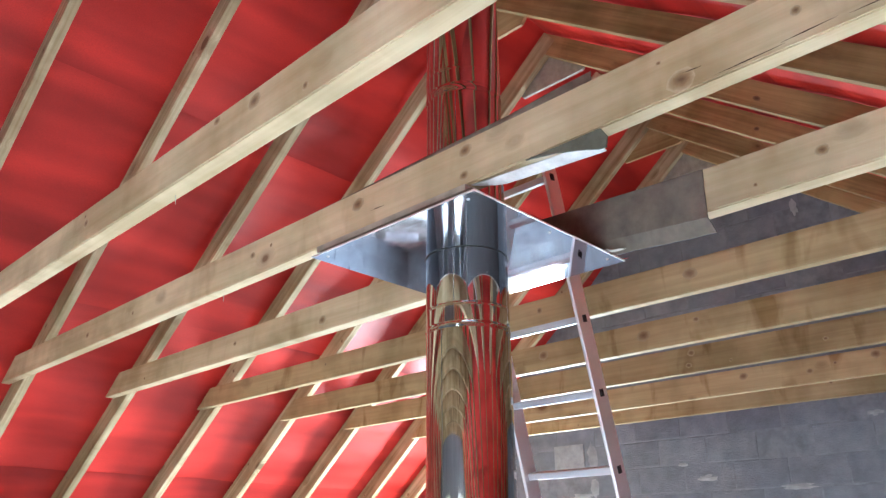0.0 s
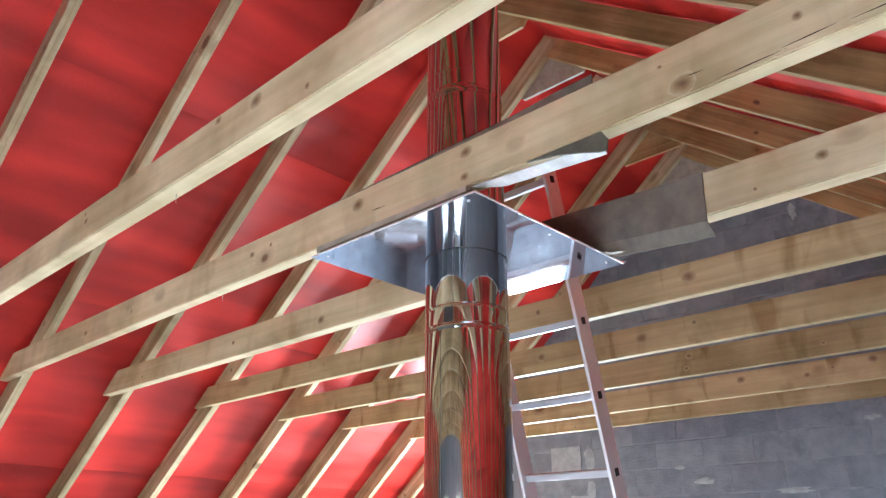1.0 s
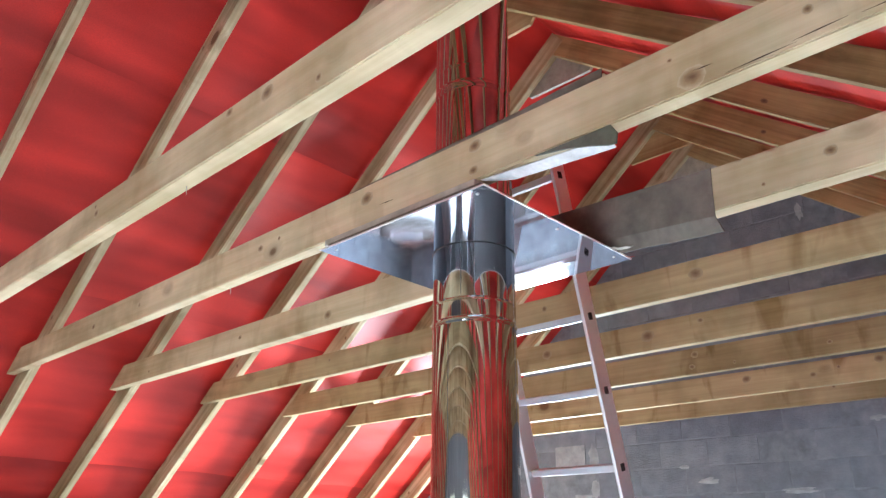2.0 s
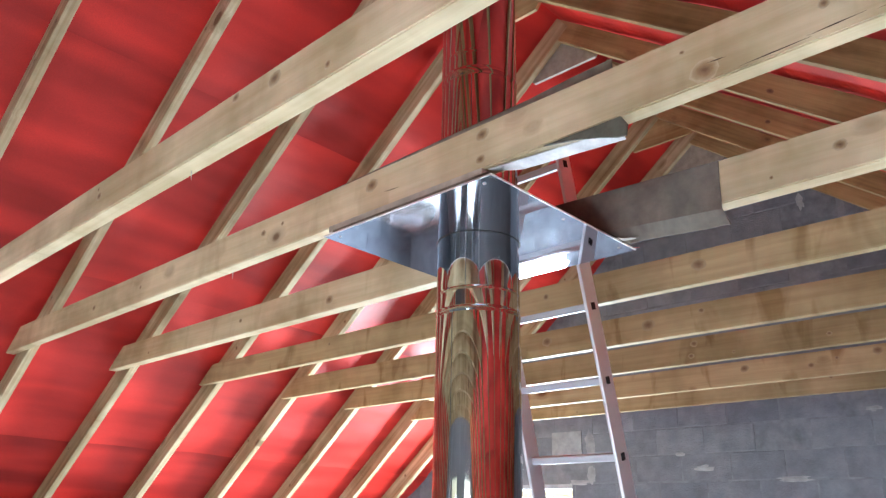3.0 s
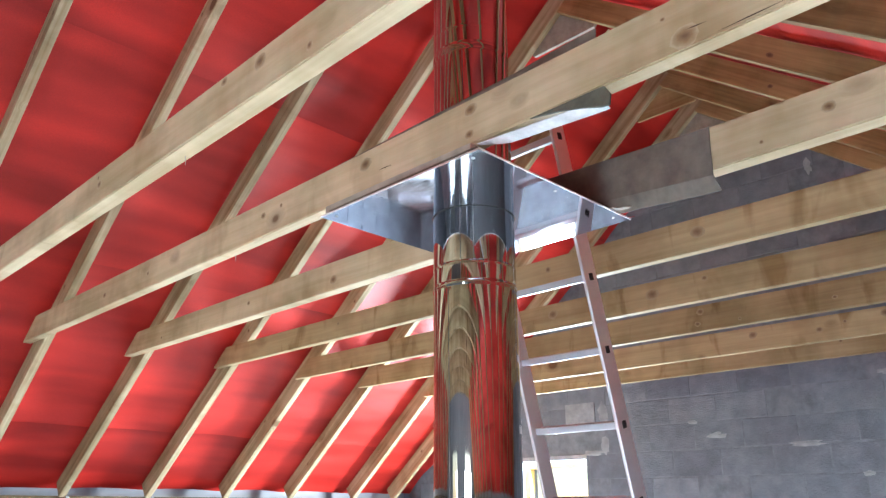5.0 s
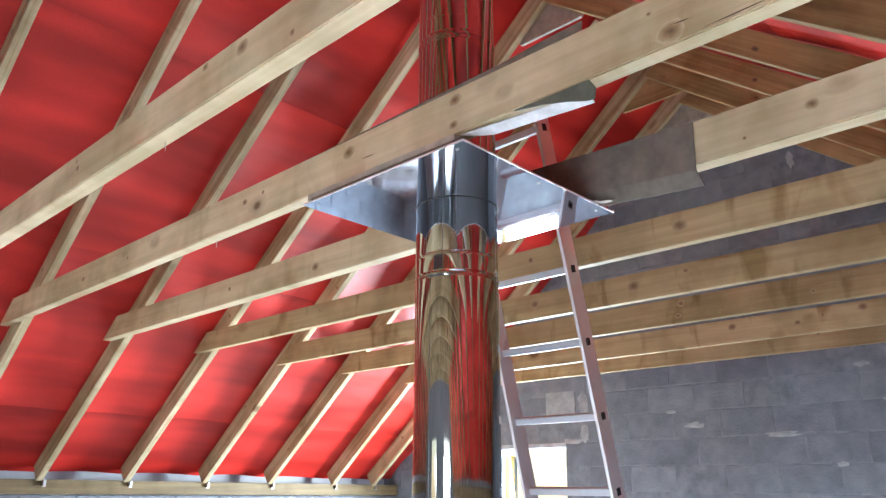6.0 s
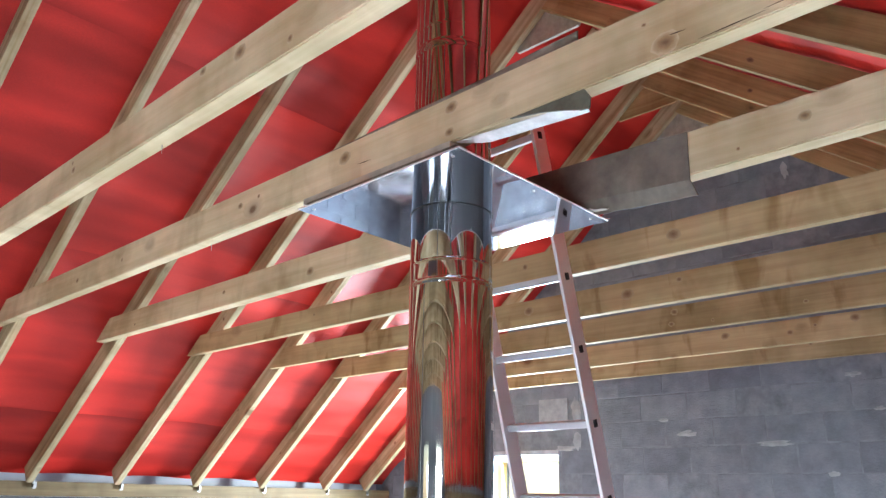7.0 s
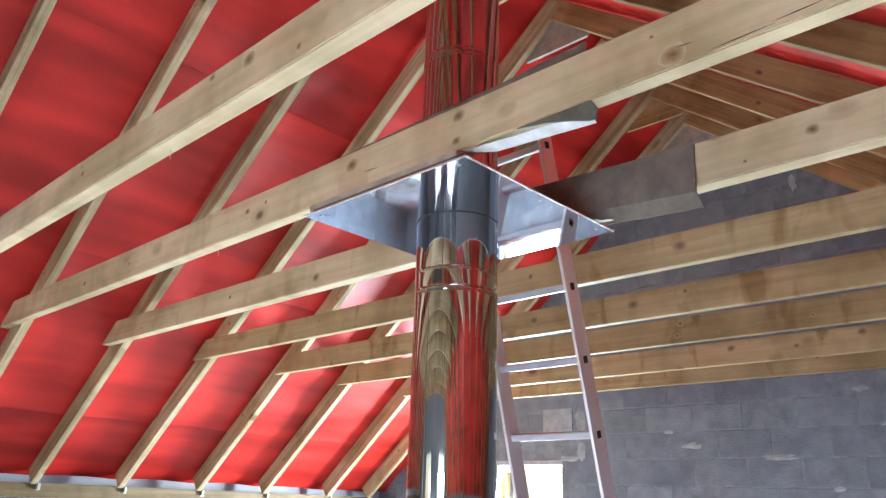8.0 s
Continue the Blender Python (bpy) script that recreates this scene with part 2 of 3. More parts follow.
def part(name, bm, mat, parent, label="", at=None, smooth=False):
    ob = new(name, mesh_of(name, bm, mat, smooth) if isinstance(bm, bmesh.types.BMesh) else bm)
    ob.parent = parent
    if at is not None:
        ob.matrix_local = at
    return tagged(ob, label)


def box(lo, hi, bevel=0.0, bm=None):
    bm = bm or bmesh.new()
    made = bmesh.ops.create_cube(bm, size=1.0)["verts"]
    for v in made:
        v.co = Vector([a + (c + 0.5) * (b - a) for a, b, c in zip(lo, hi, v.co)])
    if bevel:
        edges = list({e for v in made for e in v.link_edges})
        bmesh.ops.bevel(bm, geom=edges, offset=bevel, segments=2, affect="EDGES", profile=0.6)
    return bm


def prism(outline, depth, axis="y", bevel=0.0):
    """An outline in two axes, pushed through along the third."""
    bm = bmesh.new()
    put = {"y": lambda a, b, c: (a, c, b), "x": lambda a, b, c: (c, a, b), "z": lambda a, b, c: (a, b, c)}[axis]
    lo = [bm.verts.new(put(a, b, 0)) for a, b in outline]
    hi = [bm.verts.new(put(a, b, depth)) for a, b in outline]
    bm.faces.new(lo)
    bm.faces.new(hi)
    for i in range(len(lo)):
        j = (i + 1) % len(lo)
        bm.faces.new((lo[i], lo[j], hi[j], hi[i]))
    if bevel:
        bmesh.ops.bevel(bm, geom=bm.edges[:], offset=bevel, segments=2, affect="EDGES")
    return bm


def lathe(profile, steps=96, closed=False):
    """Rings of (radius, z), turned round z."""
    bm = bmesh.new()
    full = [profile[0]]
    for (r0, z0), (r1, z1) in zip(profile, profile[1:]):
        if abs(z1 - z0) > 0.03:
            for k in (0.003 / abs(z1 - z0), 1 - 0.003 / abs(z1 - z0)):
                full.append((r0 + k * (r1 - r0), z0 + k * (z1 - z0)))
        full.append((r1, z1))
    profile = full
    rings = [[bm.verts.new((r * math.cos(2 * math.pi * i / steps), r * math.sin(2 * math.pi * i / steps), z))
              for i in range(steps)] for r, z in profile]
    pairs = list(zip(rings, rings[1:])) + ([(rings[-1], rings[0])] if closed else [])
    for a, b in pairs:
        for i in range(steps):
            j = (i + 1) % steps
            bm.faces.new((a[i], a[j], b[j], b[i]))
    return bm


def slab(rows, off):
    """A bent sheet through rows of points, thickened by the offset off."""
    bm = bmesh.new()
    off = Vector(off)
    layers = [[[bm.verts.new(Vector(p) + d) for p in row] for row in rows] for d in (Vector((0, 0, 0)), off)]
    for layer in layers:
        for a, b in zip(layer, layer[1:]):
            for i in range(len(a) - 1):
                bm.faces.new((a[i], a[i + 1], b[i + 1], b[i]))
    rims = [layer[0] + [r[-1] for r in layer[1:-1]] + layer[-1][::-1] + [r[0] for r in layer[-2:0:-1]] for layer in layers]
    for i in range(len(rims[0])):
        j = (i + 1) % len(rims[0])
        bm.faces.new((rims[0][i], rims[0][j], rims[1][j], rims[1][i]))
    return bm


# ---- large structure ----
def left_under(x):
    return RIDGE_Z - TAN * (RIDGE_X - x)


def right_under(x):
    return RIDGE_Z - TAN_E * (x - RIDGE_X)


EARTH = plain("bare_sandy_earth", (0.30, 0.26, 0.20), 0.95, 0.3, 0.8, 0.5, 0.02)
thing("ground", box((-80, -80, -0.6), (80, 80, -0.155)), EARTH, "bare sandy earth round the unfinished house", "ground", kind="structure")
thing("floor", box((-6.9, BACK_Y - 0.3, -0.15), (RIGHT_WALL_X + 0.4, GABLE_Y + 0.4, 0.0)), SCREED,
      "bare grey cement screed floor of the unfinished attic room", "floor", kind="structure")


def wall_with_holes(name, axis, at, thick, a0, a1, z1, holes, label):
    """An upright wall of thick masonry, with openings that go through it."""
    bm = bmesh.new()
    cuts = sorted({a0, a1, *[h[0] for h in holes], *[h[1] for h in holes]})
    for s, e in zip(cuts, cuts[1:]):
        hole = next((h for h in holes if h[0] <= s and h[1] >= e), None)
        spans = [(0.0, z1)] if not hole else [(0.0, max(hole[2], 0.001)), (hole[3], z1)]
        for zl, zh in spans:
            if zh - zl > 0.01:
                if axis == "x":
                    box((s, at, zl), (e, at + thick, zh), bm=bm)
                else:
                    box((at, s, zl), (at + thick, e, zh), bm=bm)
    return thing(name, bm, PLASTER, label, "wall", kind="structure")


wall_with_holes("wall_south", "x", BACK_Y - 0.25, 0.25, -6.9, RIGHT_WALL_X + 0.3, 4.95,
                [(-4.20, -2.70, 0.0, 2.05), (-0.75, 0.75, 0.0, 2.05)],
                "bare masonry end wall with tall open daylight openings")
wall_with_holes("wall_east", "y", RIGHT_WALL_X, 0.25, BACK_Y, GABLE_Y, 1.53, [], "bare low masonry side wall")

# gable wall: mortar core behind, blocks in front
WIN = (-4.95, -4.18, 0.75, 1.985)
core = bmesh.new()
for a, b_, z0, z1 in ((-6.9, WIN[0], 0, 1.5), (WIN[0], WIN[1], 0, WIN[2]), (WIN[1], 1.9, 0, 1.5)):
    box((a, GABLE_Y + 0.005, z0), (b_, GABLE_Y + 0.25, z1), bm=core)
for a, b_, z0, z1 in ((-6.9, WIN[0], 1.5, WIN[3]), (WIN[1], 1.9, 1.5, WIN[3])):
    box((a, GABLE_Y + 0.005, z0), (b_, GABLE_Y + 0.25, z1), bm=core)
n_step = 15
for i in range(n_step):
    z0 = WIN[3] + i * 0.2
    z1 = z0 + 0.2
    half = (RIDGE_Z + 0.25 - z0) / TAN
    if half > 0:
        box((max(-6.9, RIDGE_X - half), GABLE_Y + 0.005, z0), (min(1.9, RIDGE_X + half * TAN / TAN_E), GABLE_Y + 0.25, z1), bm=core)
gable = thing("wall_north", core, MORTAR, "grey concrete block gable wall with rough mortar joints", "wall", kind="structure")

left_wall = thing("wall_west", box((-6.80, BACK_Y, 0.0), (-6.462, GABLE_Y, 1.53)), MORTAR,
                  "low side wall of grey concrete blocks below the wall plate", "wall", kind="structure")

# ---- roof membrane ----
RAFTER_FACE = list(REAR_Y) + list(RAFTER_Y)


def slope_matrix(side):
    """Local x up the slope from the eave, local y along the ridge, local z outwards."""
    if side < 0:
        ex = EAVE_X - 0.02
        o = Vector((ex, 0, left_under(ex)))
        u = Vector((math.cos(PITCH), 0, math.sin(PITCH)))
        v = Vector((0, 1, 0))
    else:
        ex = RIGHT_WALL_X
        o = Vector((ex, 0, right_under(ex)))
        u = Vector((-math.cos(PITCH_E), 0, math.sin(PITCH_E)))
        v = Vector((0, 1, 0))
    w = Vector((-u.z * (1 if u.x > 0 else -1), 0, abs(u.x)))
    m = Matrix.Identity(4)
    for i, c in enumerate((u, v, w)):
        m.col[i] = (*c, 0)
    m.col[3] = (*o, 1)
    return m


LEFT_M, RIGHT_M = slope_matrix(-1), slope_matrix(1)
SLOPE_LEN = (RIDGE_X - (EAVE_X - 0.02)) / math.cos(PITCH)
SLOPE_LEN_E = (RIGHT_WALL_X - RIDGE_X) / math.cos(PITCH_E)


def sheet(u0, u1, lift, seed):
    """One width of membrane, slack between the rafters and rippled."""
    bm = bmesh.new()
    ys = np.arange(BACK_Y - 0.1, GABLE_Y + 0.12, 0.045)
    us = np.linspace(u0, u1, max(8, int((u1 - u0) / 0.06)))
    faces_y = [f + RAFTER_T / 2 for f in RAFTER_FACE]
    rows = []
    for u in us:
        row = []
        for y in ys:
            k = max([f for f in faces_y if f <= y], default=BACK_Y - 0.5)
            nx = min([f for f in faces_y if f > y], default=GABLE_Y + 0.4)
            s = math.sin(math.pi * (y - k) / (nx - k))
            wob = noise.noise(Vector((u * 2.3, y * 0.8, seed))) * 0.036 + noise.noise(Vector((u * 6.5, y * 1.1, seed + 9))) * 0.009
            row.append(bm.verts.new((u, y, RAFTER_DEPTH + 0.006 + lift + s * (0.012 + wob))))
        rows.append(row)
    for a, b in zip(rows, rows[1:]):
        for i in range(len(ys) - 1):
            bm.faces.new((a[i], a[i + 1], b[i + 1], b[i]))
    return bm


for side_name, mat4, label in (("roof_membrane_west", LEFT_M, "red breathable roofing membrane stretched over the rafters"),
                               ("roof_membrane_east", RIGHT_M, "red breathable roofing membrane over the opposite slope")):
    roof = base(side_name, label, "roof membrane", kind="structure", at=mat4)
    edges = (-0.055, 0.51, 1.96, 3.42, (SLOPE_LEN if mat4 is LEFT_M else SLOPE_LEN_E) + 0.22)
    for i, (a, b_) in enumerate(zip(edges, edges[1:])):
        part("membrane_sheet", sheet(a, b_ + 0.12 * (i < 3), 0.003 * i, 3.7), MEMBRANE, roof, smooth=True)


# ---- timber ----
def plank(length, t, h, cut0=0.0, cut1=0.0, bow=0.0):
    """A sawn plank along local x: y from 0 to t, z from 0 to h. cut0, cut1: how far the top is cut back at each end."""
    bm = bmesh.new()
    steps = 8
    rings = []
    for i in range(steps + 1):
        s = i / steps
        off = bow * math.sin(math.pi * s)
        ring = []
        for y, z in ((0, 0), (t, 0), (t, h), (0, h)):
            x0, x1 = (cut0 if z else 0), length - (cut1 if z else 0)
            ring.append(bm.verts.new((x0 + s * (x1 - x0), y, z + off)))
        rings.append(ring)
    for a, b in zip(rings, rings[1:]):
        for i in range(4):
            bm.faces.new((a[i], a[(i + 1) % 4], b[(i + 1) % 4], b[i]))
    bm.faces.new(rings[0])
    bm.faces.new(rings[-1])
    bmesh.ops.recalc_face_normals(bm, faces=bm.faces)
    sharp = [e for e in bm.edges if e.calc_face_angle(0) > 0.5]
    bmesh.ops.bevel(bm, geom=sharp, offset=0.004, segments=2, affect="EDGES")
    return bm


JOIST_X0, JOIST_X1 = -5.49, 0.52
# large knots on the faces of the joists: distance along, height, size
KNOTS = {0: ((-1.578, 0.112, 0.045), (-1.77, 0.135, 0.028), (-2.654, 0.087, 0.032)),
         1: ((-2.538, 0.094, 0.026), (-4.141, 0.069, 0.032), (-1.884, 0.105, 0.046), (-1.385, 0.120, 0.040),
             (-1.39, 0.036, 0.030), (-0.689, 0.036, 0.056), (-0.741, 0.111, 0.012)),
         2: ((-2.91, 0.057, 0.044), (-3.703, 0.086, 0.024), (-0.585, 0.086, 0.032)),
         3: ((-1.368, 0.089, 0.050), (-2.45, 0.06, 0.03)),
         4: ((-1.98, 0.085, 0.058), (-2.64, 0.09, 0.052), (-1.68, 0.115, 0.026)),
         5: ((-2.06, 0.118, 0.036), (-2.085, 0.045, 0.030), (-1.30, 0.065, 0.022)),
         6: ((-2.06, 0.105, 0.045), (-1.64, 0.075, 0.033), (-1.255, 0.12, 0.045))}


knot_meshes, other_knots = [], {}


def add_knot(board, x, z, w, h, seed, wood_knot=None):
    """A knot: an uneven oval plug that stands a hair proud of the sawn face, with darker heart."""
    if len(knot_meshes) <= seed % 7:
        bm = bmesh.new()
        n = 16
        mid = bm.verts.new((0, -0.0010, 0))
        rim = [bm.verts.new((k * math.cos(a), -0.0002, k * math.sin(a)))
               for a, k in ((2 * math.pi * i / n, 1 + 0.25 * noise.noise(Vector((i * 0.8, seed * 1.7, 0.0)))) for i in range(n))]
        back = [bm.verts.new((v.co.x, 0.001, v.co.z)) for v in rim]
        for i in range(n):
            j = (i + 1) % n
            bm.faces.new((mid, rim[i], rim[j]))
            bm.faces.new((rim[i], back[i], back[j], rim[j]))
        knot_meshes.append(mesh_of("knot", bm, KNOT))
    data = knot_meshes[seed % len(knot_meshes)]
    if wood_knot:
        key = (wood_knot.name, seed % len(knot_meshes))
        if key not in other_knots:
            other_knots[key] = data.copy()
            other_knots[key].materials[0] = wood_knot
        data = other_knots[key]
    part("knot", data, None, board, "dark brown knot", at=pose(x, 0, z, 0, 8 * math.sin(seed), 0) @ Matrix.Diagonal((w * 0.62, 1, h * 0.62, 1)))


JOISTS, face_rng = [], random.Random(21)
for i, (y, z, h, t) in enumerate([(y, FLOOR_TO_JOIST, 0.15, 0.05) for y in REAR_Y] + list(zip(JOIST_Y, JOIST_Z, JOIST_H, JOIST_T))):
    cut = h / TAN
    x0 = JOIST_X0 * (z - 1.6)
    # far and rear joists get the darker pine, which holds their shade as colour
    joist = thing("ceiling_joist", plank(JOIST_X1 - x0, t, h, cut, cut), PINE_SHADED if y < 0.5 else PINE if y < 2.5 else PINE_SHADED,
                  "sawn pine ceiling joist nailed beside a rafter, shade put into its colour" if y < 0.5 else "pale sawn pine ceiling joist nailed beside a rafter" if y < 2.5 else "sawn pine ceiling joist nailed beside a rafter, shade put into its colour", "joist", "ceiling joists", at=pose(x0, y - t, z))
    JOISTS.append(joist)
    pale = KNOT_PALE if 0.5 < y < 2.5 else None
    for k, (kx, kz, size) in enumerate(KNOTS.get(i - len(REAR_Y), ())):
        add_knot(joist, kx - x0, kz * h / 0.158, size * 1.1, size * 0.85, i * 3 + k, pale)
    for k in range(3):
        add_knot(joist, 0.3 + 1.9 * k + face_rng.uniform(0, 1.6), face_rng.uniform(0.03, h - 0.03), *[face_rng.uniform(0.012, 0.026)] * 2, i + k, pale)
# hair-thin splinters hanging off two undersides, and drying cracks in one face
for j, kx, ky in ((6, -2.062, 0.045), (7, -2.819, 0.048)):
    o = JOISTS[j].matrix_world.translation
    sp = bmesh.new()
    bmesh.ops.create_cone(sp, segments=5, radius1=0.0006, radius2=0.002, depth=0.03, cap_ends=True)
    part("splinter", sp, GREY_STRIP, JOISTS[j], "pale loose splinter", at=pose(kx - o.x, ky, -0.013, 8, 6, 0))
for kx, kz, ln, tilt in ((-0.53, 0.012, 0.16, 1.5), (-0.40, 0.022, 0.12, 2.5), (-0.66, 0.050, 0.05, -3.0), (-0.25, 0.020, 0.14, 0.8), (-1.78, 0.055, 0.07, -2)):
    o = JOISTS[7].matrix_world.translation
    part("drying_crack", prism([(-ln / 2, 0), (0, -0.0016), (ln / 2, 0), (0, 0.0016)], 0.001), CRACK, JOISTS[7], "thin dark drying crack",
         at=pose(kx - o.x, -0.0006, kz, 0, -tilt, 0))

knot_rng = random.Random(5)
for y, y_top in zip(RAFTER_FACE, list(REAR_Y) + list(RAFTER_TOP)):
    for m, label in ((LEFT_M, "greenish sawn pine rafter under the red membrane"),
                     (RIGHT_M, "brownish sawn pine rafter on the opposite slope")):
        west = m is LEFT_M
        run = SLOPE_LEN if west else SLOPE_LEN_E
        skew = math.degrees(math.atan2(y_top - y, run)) if west else 0.0
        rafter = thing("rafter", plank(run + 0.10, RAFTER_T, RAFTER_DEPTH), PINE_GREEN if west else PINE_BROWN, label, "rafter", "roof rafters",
                       at=m @ pose(0.02, (y if west else y_top + EAST_SHIFT.get(y_top, 0.0)) + (0.001 if west else 0.005), 0, 0, 0, skew))
        for k in range(3):
            add_knot(rafter, 0.4 + k * 1.5 + knot_rng.uniform(-0.3, 0.5), knot_rng.uniform(0.03, 0.115), knot_rng.uniform(0.02, 0.04), knot_rng.uniform(0.016, 0.03), k + int(10 * abs(y)), None if west else KNOT_DARK)
    # gusset at the ridge
    d = 0.25
    g = prism([(RIDGE_X - d, RIDGE_Z - TAN * d - 0.01), (RIDGE_X + d, RIDGE_Z - TAN * d - 0.01), (RIDGE_X + d + 0.06, RIDGE_Z - TAN_E * d + 0.06),
               (RIDGE_X + 0.02, RIDGE_Z + 0.15), (RIDGE_X - 0.02, RIDGE_Z + 0.15), (RIDGE_X - d - 0.05, RIDGE_Z - TAN * d + 0.06)], 0.022)
    grey = abs(y_top - RAFTER_TOP[4]) < 0.01 or y_top > 5.4
    thing("ridge_gusset", g, GREY_STRIP if grey else PINE_RAW,
          "triangular grey board gusset joining two rafters at the ridge" if grey else "triangular board gusset joining two rafters at the ridge", "gusset", "ridge gussets",
          at=pose(0, y_top + RAFTER_T + 0.008, 0))

# wall plate
for x, label in ((-6.44, "long squared timber wall plate on the block wall"), (RIGHT_WALL_X + 0.16, "long squared timber wall plate on the opposite wall")):
    thing("wall_plate", plank(GABLE_Y - BACK_Y - 0.01, 0.11, 0.107), PINE_OLD, label, "wall plate", at=pose(x, BACK_Y, 1.538, 0, 0, 90))

# pale closing boards behind the rafter feet
thing("eave_board", box((-6.70, BACK_Y, 1.532), (-6.672, GABLE_Y - 0.004, 1.86), 0.002), EAVE_WHITE, "long white closing board behind the rafter feet", "eave board")
thing("eave_board", box((RIGHT_WALL_X + 0.24, BACK_Y, 1.532), (RIGHT_WALL_X + 0.268, GABLE_Y - 0.004, 1.86), 0.002), EAVE_WHITE, "long white closing board behind the rafter feet of the opposite slope", "eave board")

# ---- chimney ----
PIPE = (-1.687, 1.830)          # at the floor; the flue leans a little
chimney = base("chimney_flue", "polished stainless steel double wall chimney flue passing through the ceiling", "chimney", at=pose(*PIPE, 0, 0.31, -0.32, 0))
R0 = 0.142
part("lower_section", lathe([(R0, 0.0), (R0, 2.267), (R0 + 0.0014, 2.271), (R0 + 0.002, 2.276), (R0 + 0.0014, 2.281),
                             (R0, 2.285), (R0, 2.341), (R0 + 0.0007, 2.344), (R0 + 0.0007, 2.347), (R0, 2.350), (R0, 2.62)]), STEEL, chimney, smooth=True)
part("seal_ring", lathe([(R0, 2.5385), (R0 + 0.0028, 2.5385), (R0 + 0.0034, 2.5395), (R0 + 0.0034, 2.5425), (R0, 2.5435)]), SEAL, chimney, "dark joint ring", smooth=True)
part("upper_section", lathe([(R0 - 0.002, 2.60), (R0 - 0.002, 3.155), (R0 - 0.001, 3.16), (R0 + 0.0005, 3.168), (R0 + 0.001, 3.176), (R0 + 0.0005, 3.184), (R0 - 0.001, 3.19),
                             (R0 - 0.001, 3.25), (R0 - 0.0004, 3.256), (R0 - 0.001, 3.262), (R0 - 0.002, 4.15), (R0 + 0.004, 4.16), (R0 - 0.002, 4.18), (R0 - 0.002, 5.6)]), STEEL, chimney, smooth=True)
for z0, z1, turn in ((2.286, 2.345, -66), (2.352, 2.534, -66), (2.352, 2.534, -48), (2.548, 2.60, -66), (2.60, 3.15, -60), (1.2, 2.265, -85), (0.3, 2.265, 20)):
    a = radians(turn)
    part("seam", box((-0.0008, -0.0012, z0), (0.0007, 0.0012, z1), 0.0006), STEEL_DARK, chimney, "thin weld seam",
         at=pose(R0 * math.cos(a), R0 * math.sin(a), 0, 0, 0, turn))

# ceiling plate with a round hole
PX0, PX1, PY0, PY1 = -2.063, -1.308, 1.420, 2.203


def holed_plate(x0, x1, y0, y1, cx, cy, r, t, steps=96):
    bm = bmesh.new()
    inner, outer = [], []
    for i in range(steps):
        a = 2 * math.pi * i / steps
        dx, dy = math.cos(a), math.sin(a)
        k = min([(e - c) / d for e, c, d in ((x0, cx, dx), (x1, cx, dx), (y0, cy, dy), (y1, cy, dy)) if abs(d) > 1e-6 and (e - c) / d > 0])
        inner.append((cx + r * dx, cy + r * dy))
        outer.append([cx + k * dx, cy + k * dy])
    for c in ((x0, y0), (x0, y1), (x1, y0), (x1, y1)):
        j = min(range(steps), key=lambda q: (outer[q][0] - c[0]) ** 2 + (outer[q][1] - c[1]) ** 2)
        outer[j] = list(c)
    layers = [[[bm.verts.new((*p, z)) for p in ring] for ring in (inner, outer)] for z in (0, t)]
    for i in range(steps):
        j = (i + 1) % steps
        (bi, bo), (ti, to) = layers
        bm.faces.new((bi[i], bi[j], bo[j], bo[i]))
        bm.faces.new((ti[i], ti[j], to[j], to[i]))
        bm.faces.new((bo[i], bo[j], to[j], to[i]))
        bm.faces.new((bi[i], bi[j], ti[j], ti[i]))
    return bm


plate = base("ceiling_plate", "mirror-like square stainless steel ceiling plate round the flue", "plate", at=pose(0, 0, PLATE_Z))
part("sheet", holed_plate(PX0, PX1, PY0, PY1, PIPE[0] - 0.0142, PIPE[1] - 0.0138, R0 + 0.004, 0.003), PLATE_STEEL, plate)
part("folded_edge", box((PX0, PY0 - 0.0035, -0.001), (PX1, PY0 - 0.0003, 0.0045), 0.0008), HEM, plate, "bright folded edge")
part("folded_edge", box((PX1 + 0.0003, PY0 - 0.0035, -0.001), (PX1 + 0.0035, PY1, 0.0045), 0.0008), HEM, plate, "bright folded edge")
for x, y in ((PX0 + 0.05, PY0 + 0.03), (PX1 - 0.05, PY0 + 0.03), (PX1 - 0.03, PY1 - 0.06), (PX0 + 0.05, PY1 - 0.04), (PX1 - 0.03, (PY0 + PY1) / 2)):
    part("screw", lathe([(0.0005, -0.004), (0.004, -0.003), (0.006, 0.0)], 12), ZINC, plate, at=pose(x, y, 0))

# added red tab: paints the membrane's red reflection at the plate corner
red_tab = prism([(0.0, 0.0), (0.045, -0.004), (0.062, 0.012), (0.02, 0.030)], 0.0012, "z")
part("film_remnant", red_tab, MEMBRANE, plate, "added red tab in place of the membrane's reflection", at=pose(PX1 - 0.035, PY1 - 0.02, 0.006, 14, 8, -6))

